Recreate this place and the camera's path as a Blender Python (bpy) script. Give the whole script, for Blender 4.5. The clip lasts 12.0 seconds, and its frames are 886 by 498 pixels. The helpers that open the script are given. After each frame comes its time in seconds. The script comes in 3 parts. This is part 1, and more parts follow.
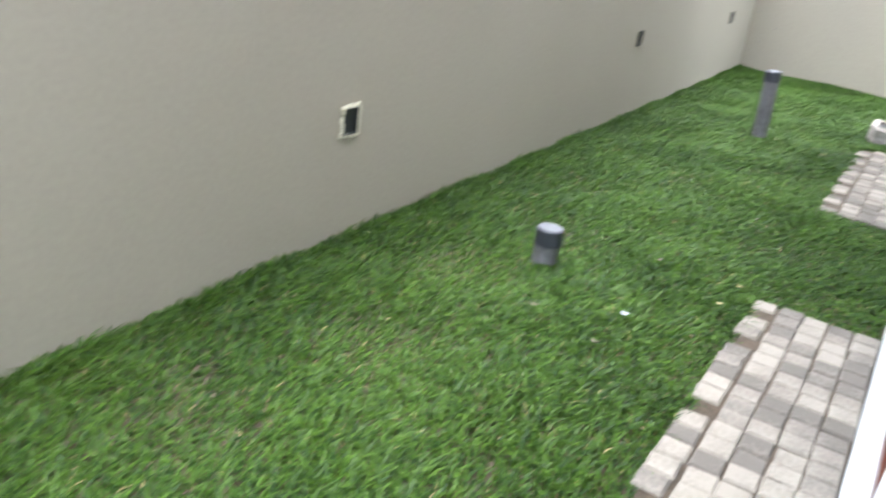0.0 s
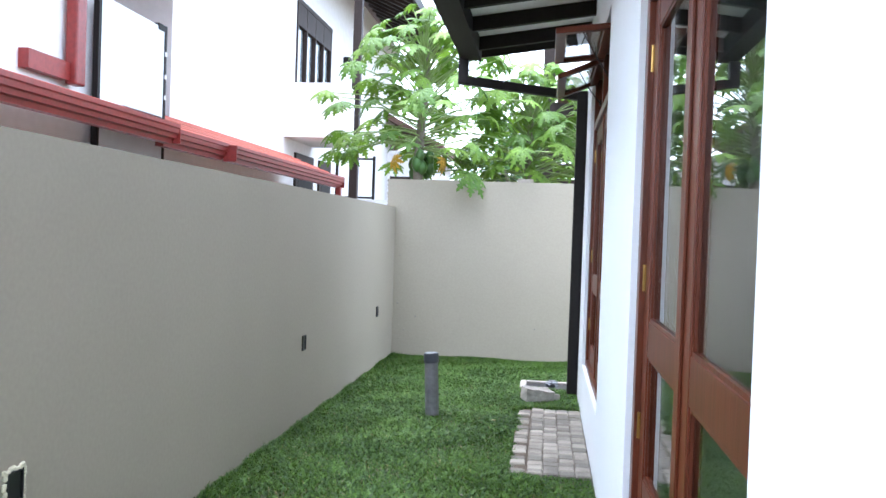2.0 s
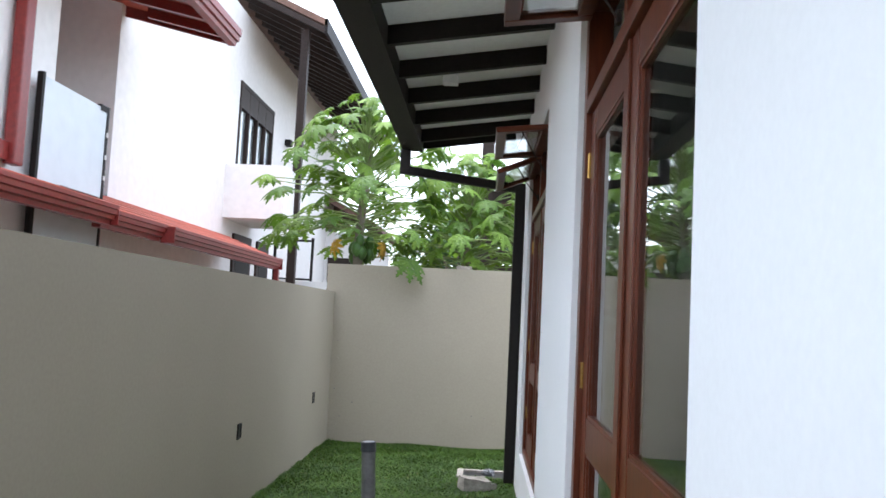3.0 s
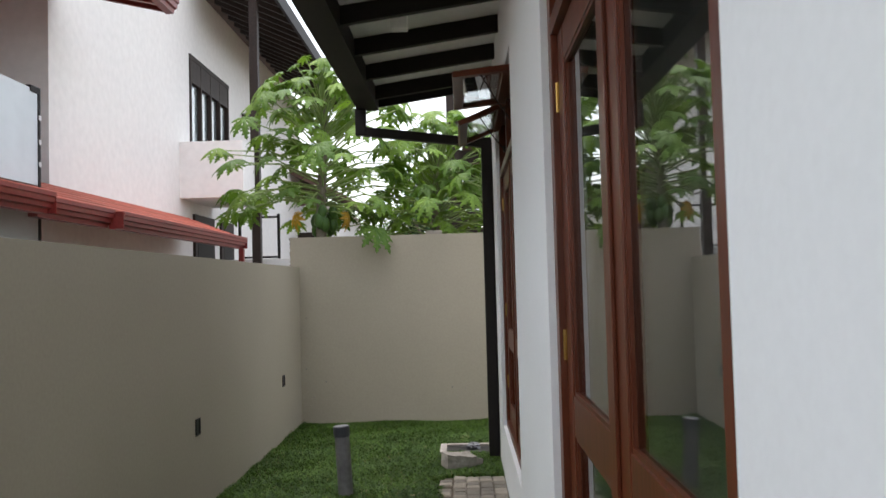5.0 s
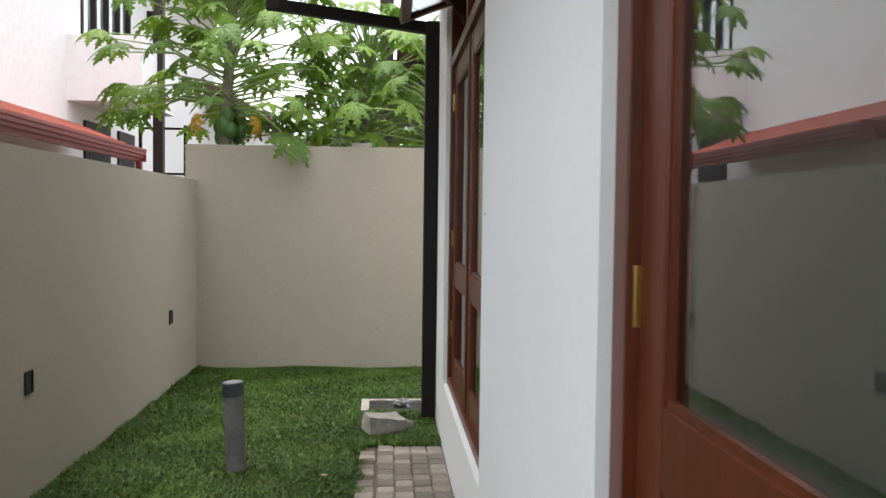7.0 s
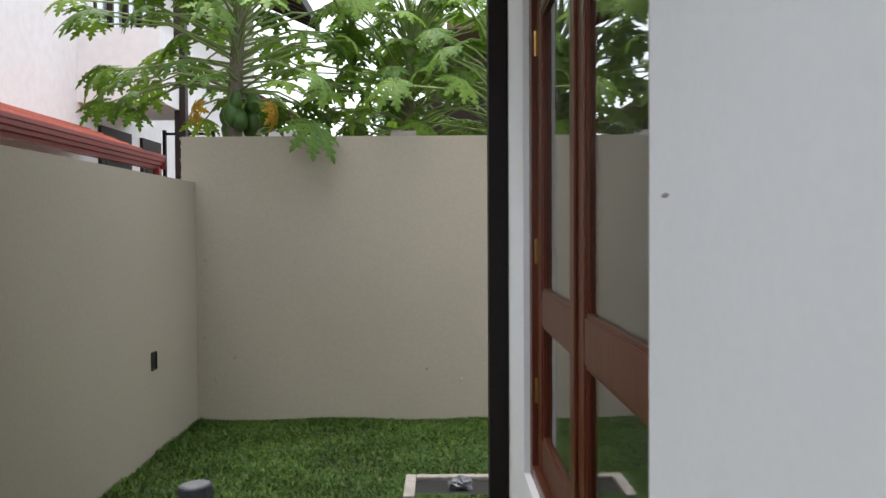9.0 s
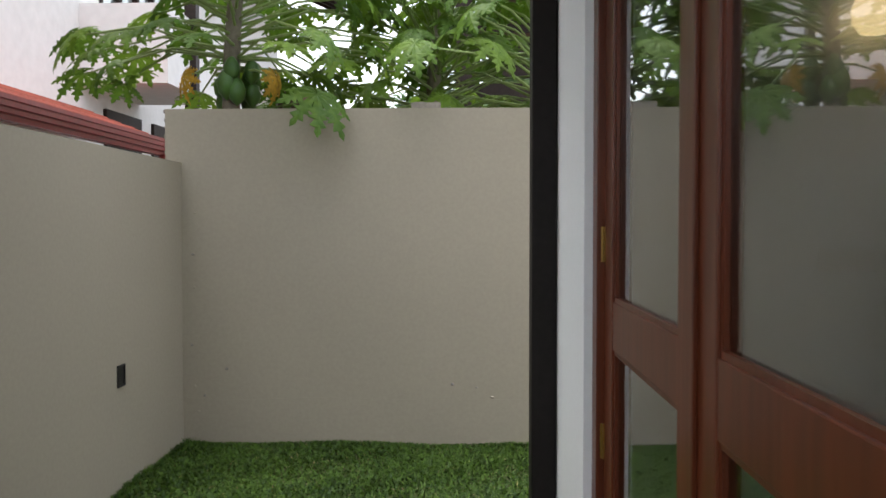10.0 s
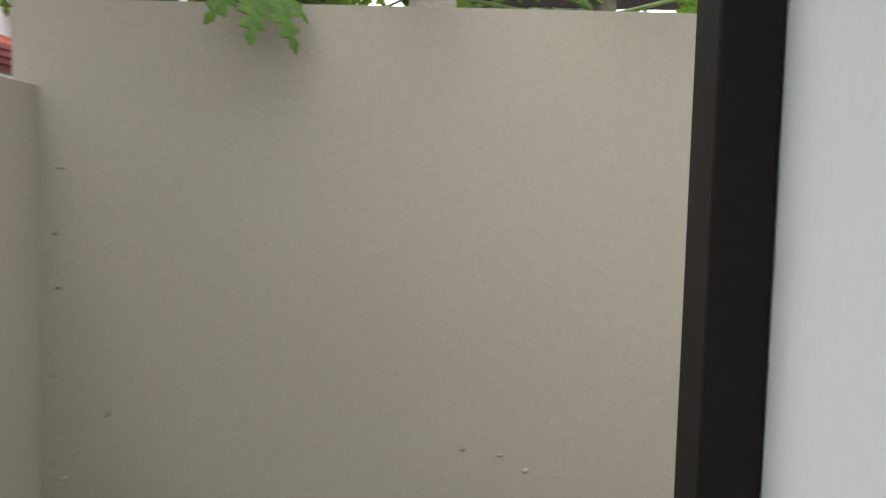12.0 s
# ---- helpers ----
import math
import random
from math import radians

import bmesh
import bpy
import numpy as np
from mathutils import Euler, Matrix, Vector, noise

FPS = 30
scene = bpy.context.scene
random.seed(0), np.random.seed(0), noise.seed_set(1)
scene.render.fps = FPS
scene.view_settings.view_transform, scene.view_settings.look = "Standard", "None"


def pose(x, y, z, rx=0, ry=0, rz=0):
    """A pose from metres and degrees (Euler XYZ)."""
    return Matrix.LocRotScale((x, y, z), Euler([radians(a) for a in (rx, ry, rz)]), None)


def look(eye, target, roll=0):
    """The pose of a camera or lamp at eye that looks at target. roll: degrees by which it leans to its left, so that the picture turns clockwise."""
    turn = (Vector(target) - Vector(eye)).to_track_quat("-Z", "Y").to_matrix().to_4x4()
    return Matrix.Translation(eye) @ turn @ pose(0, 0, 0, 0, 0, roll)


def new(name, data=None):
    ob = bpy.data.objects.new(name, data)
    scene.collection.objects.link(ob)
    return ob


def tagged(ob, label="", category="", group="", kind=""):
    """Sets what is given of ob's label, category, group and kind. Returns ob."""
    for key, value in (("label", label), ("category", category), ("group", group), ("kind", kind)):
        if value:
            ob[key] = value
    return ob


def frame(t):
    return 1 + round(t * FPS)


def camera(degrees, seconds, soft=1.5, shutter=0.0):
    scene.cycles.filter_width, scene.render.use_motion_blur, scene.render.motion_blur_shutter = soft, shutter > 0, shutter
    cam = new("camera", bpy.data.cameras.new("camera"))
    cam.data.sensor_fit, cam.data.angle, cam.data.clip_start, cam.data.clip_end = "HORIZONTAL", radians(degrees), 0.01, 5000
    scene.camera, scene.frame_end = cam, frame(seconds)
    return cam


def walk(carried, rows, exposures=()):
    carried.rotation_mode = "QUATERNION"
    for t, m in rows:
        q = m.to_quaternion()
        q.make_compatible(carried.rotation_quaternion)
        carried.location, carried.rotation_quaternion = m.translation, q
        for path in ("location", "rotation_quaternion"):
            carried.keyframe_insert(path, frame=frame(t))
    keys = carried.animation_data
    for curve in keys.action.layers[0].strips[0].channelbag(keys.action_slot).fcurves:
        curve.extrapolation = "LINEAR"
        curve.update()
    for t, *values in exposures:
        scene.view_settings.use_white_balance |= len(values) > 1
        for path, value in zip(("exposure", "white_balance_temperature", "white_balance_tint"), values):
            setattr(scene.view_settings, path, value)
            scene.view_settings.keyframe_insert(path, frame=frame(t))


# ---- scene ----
cam = camera(55.0, 12.0, shutter=0.4)
PATH = [
    (0, (0.221, -0.03, 1.489), (-0.65, 1.586, 0.697), 8.3),
    (0.5, (0.206, 0.167, 1.449), (-0.456, 1.969, 0.889), 6.0),
    (1, (0.19, 0.234, 1.463), (-0.41, 2.122, 1.191), 3.2),
    (1.5, (0.095, 0.12, 1.483), (-0.268, 2.086, 1.427), 2.8),
    (2, (0.014, 0.007, 1.456), (-0.229, 1.992, 1.422), 2.0),
    (2.5, (-0.002, -0.058, 1.511), (-0.225, 1.93, 1.519), 2.3),
    (3, (-0.011, -0.082, 1.515), (-0.113, 1.909, 1.676), 2.8),
    (5, (0.049, 0.453, 1.529), (0.004, 2.451, 1.612), -1.5),
    (5.5, (0.045, 0.735, 1.502), (-0.007, 2.735, 1.496), -1.3),
    (6, (0.01, 1.062, 1.476), (0.14, 3.056, 1.41), -1.8),
    (6.5, (0.001, 1.5, 1.433), (0.164, 3.493, 1.398), 0.7),
    (7, (-0.021, 1.95, 1.441), (0.111, 3.944, 1.368), 0.7),
    (9, (-0.006, 3.769, 1.406), (0.003, 5.769, 1.361), -0.3),
    (9.5, (0.026, 4.273, 1.378), (-0.013, 6.273, 1.345), -1.0),
    (10, (0.003, 4.758, 1.371), (-0.058, 6.757, 1.316), -0.0),
    (10.5, (-0.065, 5.209, 1.366), (-0.047, 7.208, 1.297), -1.1),
    (11, (-0.065, 5.749, 1.349), (-0.179, 7.744, 1.257), -1.6),
    (11.5, (-0.067, 6.258, 1.374), (-0.296, 8.238, 1.207), -0.1),
    (12, (-0.123, 6.734, 1.403), (-0.169, 8.728, 1.264), 1.6),
]
walk(cam, [(t, look(eye, target, roll)) for t, eye, target, roll in PATH],
     [(0.0, 3.4, 6000, 10), (0.5, 3.7, 5850, 10), (1.0, 3.75, 5500, 10), (1.5, 3.6, 5500, 10), (2.0, 3.05, 5600, 10), (2.5, 2.5, 5850, 10), (3.0, 2.35, 6050, 10),
      (5.0, 1.75, 6650, 10), (5.5, 1.6, 6650, 10), (6.0, 1.7, 6600, 10), (6.5, 1.85, 6500, 10), (7.0, 2.15, 6700, 10), (9.0, 1.9, 6550, 10), (10.0, 1.85, 6600, 10), (11.0, 2.2, 6500, 10), (12.0, 2.15, 6600, 10)])

# ---- world and light: a bright overcast sky ----
world = bpy.data.worlds.new("world")
scene.world = world
world.use_nodes = True
wn, wl = world.node_tree.nodes, world.node_tree.links
SUN_ELEV, SUN_ROT = radians(79), radians(285)
sky = wn.new("ShaderNodeTexSky")
sky.sky_type, sky.sun_disc = "NISHITA", False
sky.sun_elevation, sky.sun_rotation = SUN_ELEV, SUN_ROT
sky.air_density, sky.dust_density, sky.ozone_density = 1.0, 2.5, 1.0
hazy = wn.new("ShaderNodeHueSaturation")
hazy.inputs["Saturation"].default_value = 0.35
wl.new(sky.outputs[0], hazy.inputs["Color"])
wl.new(hazy.outputs[0], wn["Background"].inputs["Color"])
wn["Background"].inputs["Strength"].default_value = 0.15
sun_data = bpy.data.lights.new("sun", "SUN")
sun_data.energy, sun_data.angle, sun_data.color = 0.5, radians(70), (1, 0.99, 0.97)
sun = new("sun", sun_data)
sun.matrix_world = look((0, 0, 20), (0 - math.sin(SUN_ROT) * math.cos(SUN_ELEV), -math.cos(SUN_ROT) * math.cos(SUN_ELEV), 20 - math.sin(SUN_ELEV)))


# ---- materials ----
def material(name, colour, rough=0.6, metal=0.0, vary=0.12, grain=40.0, blotch=1.5, bump=0.15, bump_scale=None, second=None, stretch=(1, 1, 1), per_piece=0.0, island=0.0, spec=0.5):
    """A surface with variation at two scales: fine grain and broad blotches, and a fine relief."""
    m = bpy.data.materials.new(name)
    m.use_nodes = True
    n, l = m.node_tree.nodes, m.node_tree.links
    b = n["Principled BSDF"]
    tc = n.new("ShaderNodeTexCoord")
    mp = n.new("ShaderNodeMapping")
    mp.inputs["Scale"].default_value = stretch
    l.new(tc.outputs["Object"], mp.inputs["Vector"])

    def noise_node(scale, detail=4.0):
        t = n.new("ShaderNodeTexNoise")
        t.inputs["Scale"].default_value, t.inputs["Detail"].default_value = scale, detail
        l.new(mp.outputs[0], t.inputs["Vector"])
        return t

    fine, broad = noise_node(grain), noise_node(blotch)
    add = n.new("ShaderNodeMath")
    add.operation = "ADD"
    l.new(fine.outputs[0], add.inputs[0])
    l.new(broad.outputs[0], add.inputs[1])
    last = add.outputs[0]
    for src, gain in (("ObjectInfo", per_piece), ("NewGeometry", island)):
        if gain:
            info = n.new("ShaderNode" + src)
            mul = n.new("ShaderNodeMath")
            mul.operation = "MULTIPLY_ADD"
            l.new(info.outputs["Random" if src == "ObjectInfo" else "Random Per Island"], mul.inputs[0])
            mul.inputs[1].default_value = gain * 2
            shift = n.new("ShaderNodeMath")
            shift.operation = "SUBTRACT"
            l.new(last, shift.inputs[0])
            shift.inputs[1].default_value = gain
            l.new(shift.outputs[0], mul.inputs[2])
            last = mul.outputs[0]
    ramp = n.new("ShaderNodeMapRange")
    ramp.inputs["From Min"].default_value, ramp.inputs["From Max"].default_value = 0.6, 1.4
    l.new(last, ramp.inputs["Value"])
    mix = n.new("ShaderNodeMix")
    mix.data_type = "RGBA"
    dark = second or tuple(c * (1 - 2 * vary) for c in colour)
    mix.inputs["A"].default_value, mix.inputs["B"].default_value = (*dark, 1), (*[min(1, c * (1 + vary)) for c in colour], 1)
    l.new(ramp.outputs[0], mix.inputs["Factor"])
    l.new(mix.outputs["Result"], b.inputs["Base Color"])
    b.inputs["Roughness"].default_value, b.inputs["Metallic"].default_value = rough, metal
    b.inputs["Specular IOR Level"].default_value = spec
    if bump:
        bp = n.new("ShaderNodeBump")
        bp.inputs["Strength"].default_value, bp.inputs["Distance"].default_value = bump, 0.01
        rel = noise_node(bump_scale or grain, 6.0)
        l.new(rel.outputs[0], bp.inputs["Height"])
        l.new(bp.outputs[0], b.inputs["Normal"])
    return m


BEIGE = material("beige_plaster", (0.405, 0.360, 0.284), 0.85, vary=0.045, grain=45, blotch=0.9, bump=0.07, bump_scale=24, spec=0.25)
WHITE = material("white_plaster", (0.845, 0.868, 0.876), 0.8, vary=0.02, grain=60, blotch=1.2, bump=0.08, bump_scale=36, spec=0.25)
OLDWHITE = material("weathered_white_plaster", (0.82, 0.80, 0.78), 0.85, vary=0.05, grain=8, blotch=0.35, bump=0.1)
# grey for the wall scuff and for the shade painted on the terrace back
SHADE_SCUFF_GREY = material("shade_and_scuff_grey", (0.35, 0.35, 0.36), 0.85, vary=0.08, grain=10, blotch=0.6)
WOOD = material("varnished_brown_wood", (0.128, 0.030, 0.012), 0.34, vary=0.25, grain=9, blotch=2, bump=0.05, stretch=(6, 6, 0.6), spec=0.35)
DARKWOOD = material("dark_brown_painted_wood", (0.030, 0.019, 0.015), 0.6, vary=0.25, grain=20, blotch=2, spec=0.25)
BLACK = material("black_painted_steel", (0.014, 0.011, 0.010), 0.6, vary=0.2, grain=30, blotch=2, bump=0.05, spec=0.2)
RED = material("red_painted_metal", (0.22, 0.022, 0.017), 0.42, vary=0.2, grain=25, blotch=1.5, bump=0.05)
REDTILE = material("red_roof_tile", (0.50, 0.12, 0.075), 0.7, vary=0.2, grain=20, blotch=1.5, per_piece=0.2)
SOFFIT = material("white_soffit_board", (0.86, 0.86, 0.84), 0.7, vary=0.05, grain=30, blotch=1.2, bump=0.05)
EARTH = material("soil", (0.10, 0.075, 0.05), 0.95, vary=0.3, grain=60, blotch=4, bump=0.6)
GRASS = material("grass_blade", (0.072, 0.14, 0.014), 0.5, vary=0.25, grain=30, blotch=1.3, bump=0, second=(0.02, 0.058, 0.007), island=0.5, spec=0.3)
STRAW = material("dry_grass", (0.32, 0.25, 0.12), 0.8, vary=0.25, grain=30, blotch=2, bump=0, island=0.3)
PAVER = material("concrete_paver", (0.30, 0.268, 0.222), 0.9, vary=0.1, grain=60, blotch=6, bump=0.5, bump_scale=90, second=(0.155, 0.137, 0.115), per_piece=0.55)
CONCRETE = material("rough_concrete", (0.34, 0.31, 0.275), 0.9, vary=0.2, grain=40, blotch=6, bump=0.6)
PVC = material("weathered_grey_pvc", (0.17, 0.165, 0.17), 0.55, vary=0.25, grain=25, blotch=7, bump=0.1)
PVCDARK = material("dark_grey_pvc_cap", (0.045, 0.048, 0.06), 0.4, vary=0.15, grain=25, blotch=5, bump=0.05)
CAPTOP = material("pale_cap_top", (0.17, 0.175, 0.19), 0.5, vary=0.2, grain=25, blotch=8)
PLASTIC = material("black_plastic", (0.012, 0.012, 0.013), 0.45, vary=0.1, grain=40, blotch=4, bump=0.03)
FOAM = material("cream_filler", (0.68, 0.64, 0.48), 0.9, vary=0.12, grain=60, blotch=15, bump=0.4)
DRYLEAF = material("dry_pale_leaf", (0.42, 0.36, 0.17), 0.8, vary=0.2, grain=40, blotch=20)
BRASS = material("brass", (0.45, 0.28, 0.085), 0.32, metal=0.9, vary=0.15, grain=40, blotch=8, bump=0.03)
TRUNK = material("papaya_trunk", (0.22, 0.19, 0.14), 0.85, vary=0.25, grain=30, blotch=5, bump=0.4)
LEAF = material("papaya_leaf", (0.15, 0.25, 0.026), 0.5, vary=0.2, grain=14, blotch=3, bump=0.1, second=(0.07, 0.15, 0.015), per_piece=0.4, spec=0.4)
YELLOW = material("yellowed_leaf", (0.62, 0.36, 0.03), 0.6, vary=0.25, grain=14, blotch=4, bump=0.1, per_piece=0.2)
STEM = material("green_stem", (0.24, 0.33, 0.10), 0.5, vary=0.15, grain=20, blotch=3, bump=0.05)
FRUIT = material("green_papaya", (0.07, 0.16, 0.03), 0.4, vary=0.2, grain=12, blotch=8, bump=0.05)
FARLEAF = material("far_foliage", (0.06, 0.13, 0.03), 0.6, vary=0.3, grain=10, blotch=1, bump=0, island=0.4)
FLOORTILE = material("pale_floor_tile", (0.66, 0.64, 0.6), 0.3, vary=0.05, grain=10, blotch=2, bump=0)
SKYPALE = material("pale_sheet", (0.66, 0.71, 0.74), 0.5, vary=0.04, grain=6, blotch=0.8, bump=0.03)
BROWNROOF = material("brown_roof_tile", (0.16, 0.09, 0.065), 0.8, vary=0.25, grain=15, blotch=2)

for _m in (LEAF, YELLOW, FARLEAF, GRASS):  # thin leaves let some light through
    _b = _m.node_tree.nodes["Principled BSDF"]
    _b.inputs["Transmission Weight"].default_value = 0.0
    _t = _m.node_tree.nodes.new("ShaderNodeBsdfTranslucent")
    _mixs = _m.node_tree.nodes.new("ShaderNodeMixShader")
    _mixs.inputs[0].default_value = 0.3
    _src = _b.inputs["Base Color"].links[0].from_socket
    _m.node_tree.links.new(_src, _t.inputs["Color"])
    _m.node_tree.links.new(_b.outputs[0], _mixs.inputs[1])
    _m.node_tree.links.new(_t.outputs[0], _mixs.inputs[2])
    _m.node_tree.links.new(_mixs.outputs[0], _m.node_tree.nodes["Material Output"].inputs["Surface"])

GLASS = bpy.data.materials.new("window_glass")
GLASS.use_nodes = True
_n, _l = GLASS.node_tree.nodes, GLASS.node_tree.links
_gl, _tr, _ms = _n.new("ShaderNodeBsdfGlossy"), _n.new("ShaderNodeBsdfTransparent"), _n.new("ShaderNodeMixShader")
_gl.inputs["Roughness"].default_value = 0.01
_tr.inputs["Color"].default_value = (0.92, 0.94, 0.93, 1)
_lw, _pw, _ma = _n.new("ShaderNodeLayerWeight"), _n.new("ShaderNodeMath"), _n.new("ShaderNodeMath")   # reflective coated glass
_lw.inputs["Blend"].default_value = 0.5
_pw.operation, _ma.operation = "POWER", "MULTIPLY_ADD"
_pw.inputs[1].default_value = 5.0
_ma.inputs[1].default_value, _ma.inputs[2].default_value = 0.6, 0.24
_l.new(_lw.outputs["Facing"], _pw.inputs[0])
_l.new(_pw.outputs[0], _ma.inputs[0])
_l.new(_ma.outputs[0], _ms.inputs[0])
_l.new(_tr.outputs[0], _ms.inputs[1])
_l.new(_gl.outputs[0], _ms.inputs[2])
_l.new(_ms.outputs[0], _n["Material Output"].inputs["Surface"])


# ---- building helpers ----
def part(name, bm, mat, parent=None, label="", smooth=False):
    me = bpy.data.meshes.new(name)
    bm.normal_update()
    bm.to_mesh(me)
    bm.free()
    me.materials.append(mat)
    if smooth:
        me.polygons.foreach_set("use_smooth", [True] * len(me.polygons))
    ob = new(name, me)
    if parent is not None:
        ob.parent = parent
    return tagged(ob, label)


def empty(name, m=None):
    ob = new(name)
    ob.empty_display_size = 0.1
    if m is not None:
        ob.matrix_world = m
    return ob


def block(bm, x0, x1, y0, y1, z0, z1, bevel=0.0, m=None):
    """A box between the given bounds, with its edges eased by bevel."""
    made = bmesh.ops.create_cube(bm, size=1.0)["verts"]
    bmesh.ops.transform(bm, matrix=Matrix.Translation(((x0 + x1) / 2, (y0 + y1) / 2, (z0 + z1) / 2)) @ Matrix.Diagonal((x1 - x0, y1 - y0, z1 - z0, 1)), verts=made)
    if bevel:
        edges = {e for v in made for e in v.link_edges}
        out = bmesh.ops.bevel(bm, geom=list(edges), offset=bevel, segments=2, affect="EDGES", profile=0.6)
        made = list({v for v in made if v.is_valid} | set(out["verts"]))
    if m is not None:
        bmesh.ops.transform(bm, matrix=m, verts=made)
    return bm


def box(*bounds, bevel=0.0, m=None):
    return block(bmesh.new(), *bounds, bevel=bevel, m=m)


def tube(bm, points, radii, sides=10, caps=True):
    """A tapering tube along points."""
    points = [Vector(p) for p in points]
    if not hasattr(radii, "__len__"):
        radii = [radii] * len(points)
    rings = []
    for i, (p, r) in enumerate(zip(points, radii)):
        along = (points[min(i + 1, len(points) - 1)] - points[max(i - 1, 0)]).normalized()
        side = along.orthogonal().normalized() if abs(along.z) < 0.9 else along.cross(Vector((0, 1, 0))).normalized()
        up = along.cross(side)
        rings.append([bm.verts.new(p + r * (math.cos(2 * math.pi * k / sides) * side + math.sin(2 * math.pi * k / sides) * up)) for k in range(sides)])
    for a, b in zip(rings, rings[1:]):
        for k in range(sides):
            bm.faces.new((a[k], a[(k + 1) % sides], b[(k + 1) % sides], b[k]))
    if caps:
        bm.faces.new(rings[0][::-1])
        bm.faces.new(rings[-1])
    return bm


def profile_bar(outline, y0, y1):
    """A bar with the given outline in x and z, drawn out along y."""
    bm = bmesh.new()
    a = [bm.verts.new((x, y0, z)) for x, z in outline]
    b = [bm.verts.new((x, y1, z)) for x, z in outline]
    for k in range(len(a)):
        j = (k + 1) % len(a)
        bm.faces.new((a[k], a[j], b[j], b[k]))
    bm.faces.new(a[::-1])
    bm.faces.new(b)
    bmesh.ops.recalc_face_normals(bm, faces=bm.faces[:])
    return bm


# ---- plan ----
HOUSE_BACK = -2.4                          # the house stops a little way behind the start
LEFT, END, HOUSE = -1.80, 10.05, 0.34      # boundary wall, end wall, house wall faces
HOUSE_END = 8.18
SILL, LINTEL = 0.40, 2.86
OPENINGS = ((1.39, 3.38), (5.17, 7.26))
BACK = -5.0


def tex_wall(name, label, pieces, mat, category="wall"):
    bm = bmesh.new()
    for p in pieces:
        block(bm, *p)
    return tagged(part(name, bm, mat), label, category, kind="structure")


# ground sheet to the horizon
bm = bmesh.new()
bmesh.ops.create_grid(bm, x_segments=40, y_segments=40, size=400)
tagged(part("ground", bm, EARTH), "brown soil under the lawn and far beyond", "ground", kind="structure").location.z = -0.012

# boundary wall and the taller end wall
tex_wall("wall_west", "low beige plastered boundary wall beside the lawn", [(LEFT - 0.15, LEFT, BACK, END, -0.1, 1.765)], BEIGE)
tex_wall("wall_north", "taller beige plastered wall closing the side garden", [(LEFT - 0.10, 5.0, END, END + 0.15, -0.1, 2.10)], BEIGE)
tex_wall("wall_south", "beige plastered wall closing the garden behind", [(LEFT - 0.15, 5.0, BACK - 0.15, BACK, -0.1, 1.765)], BEIGE)

# house wall with two window openings through it
ys = [HOUSE_BACK, OPENINGS[0][0], OPENINGS[0][1], OPENINGS[1][0], OPENINGS[1][1], HOUSE_END]
pieces = []
for k in range(5):
    if k % 2 == 0:
        pieces.append((HOUSE, HOUSE + 0.2, ys[k], ys[k + 1], -0.1, 3.62))
    else:
        pieces.append((HOUSE, HOUSE + 0.2, ys[k], ys[k + 1], -0.1, SILL))
        pieces.append((HOUSE, HOUSE + 0.2, ys[k], ys[k + 1], LINTEL, 3.62))
tex_wall("wall_east", "white plastered house wall with two window openings", pieces, WHITE)
tex_wall("wall_room", "plain white plastered walls of the rooms inside",
         [(HOUSE + 0.2, 4.6, HOUSE_END - 0.2, HOUSE_END, -0.1, 3.62), (4.4, 4.6, HOUSE_BACK, HOUSE_END - 0.2, -0.1, 3.62),
          (HOUSE + 0.2, 4.4, HOUSE_BACK, HOUSE_BACK + 0.2, -0.1, 3.62), (HOUSE + 0.2, 4.4, 4.1, 4.2, 0.2, 3.3)], WHITE)
tagged(part("floor", box(HOUSE + 0.2, 4.4, HOUSE_BACK + 0.2, HOUSE_END - 0.2, 0.1, 0.2), FLOORTILE), "pale tiled floor inside the house", "floor", kind="structure")
tagged(part("ceiling", box(HOUSE + 0.2, 4.4, HOUSE_BACK + 0.2, HOUSE_END - 0.2, 3.3, 3.36), SOFFIT), "flat white ceiling inside the house", "ceiling", kind="structure")


# ---- windows: a wooden frame, two glazed casements with a middle rail, two fanlights hung open ----
FX = HOUSE + 0.025   # front of the frame
LX = HOUSE + 0.048   # front of the casements
TRANSOM = 2.36


def glazed_leaf(parent, name, w, h, stile, rails, depth, hinge_side):
    """A glazed leaf in its own plane: y from 0 to w, z from 0 to h, front at x = 0. rails: z bounds of its cross rails."""
    bm = bmesh.new()
    block(bm, 0, depth, 0, stile, 0, h, bevel=0.004)
    block(bm, 0, depth, w - stile, w, 0, h, bevel=0.004)
    leaf = part(name, bm, WOOD, parent)
    for z0, z1 in rails:
        part("rail", box(0.002, depth - 0.002, stile, w - stile, z0, z1, bevel=0.004), WOOD, leaf)
    for (a, b), (c, d) in zip(rails, rails[1:]):
        part("pane", box(depth * 0.5 - 0.003, depth * 0.5 + 0.003, stile + 0.0, w - stile, b, c), GLASS, leaf, "clear glass pane").visible_shadow = False
        bead = bmesh.new()
        for s0, s1, u0, u1 in ((stile, stile + 0.012, b, c), (w - stile - 0.012, w - stile, b, c), (stile + 0.012, w - stile - 0.012, b, b + 0.012), (stile + 0.012, w - stile - 0.012, c - 0.012, c)):
            block(bead, depth * 0.5 - 0.014, depth * 0.5 - 0.0035, s0, s1, u0, u1)
        part("glazing_bead", bead, WOOD, leaf)
    return leaf


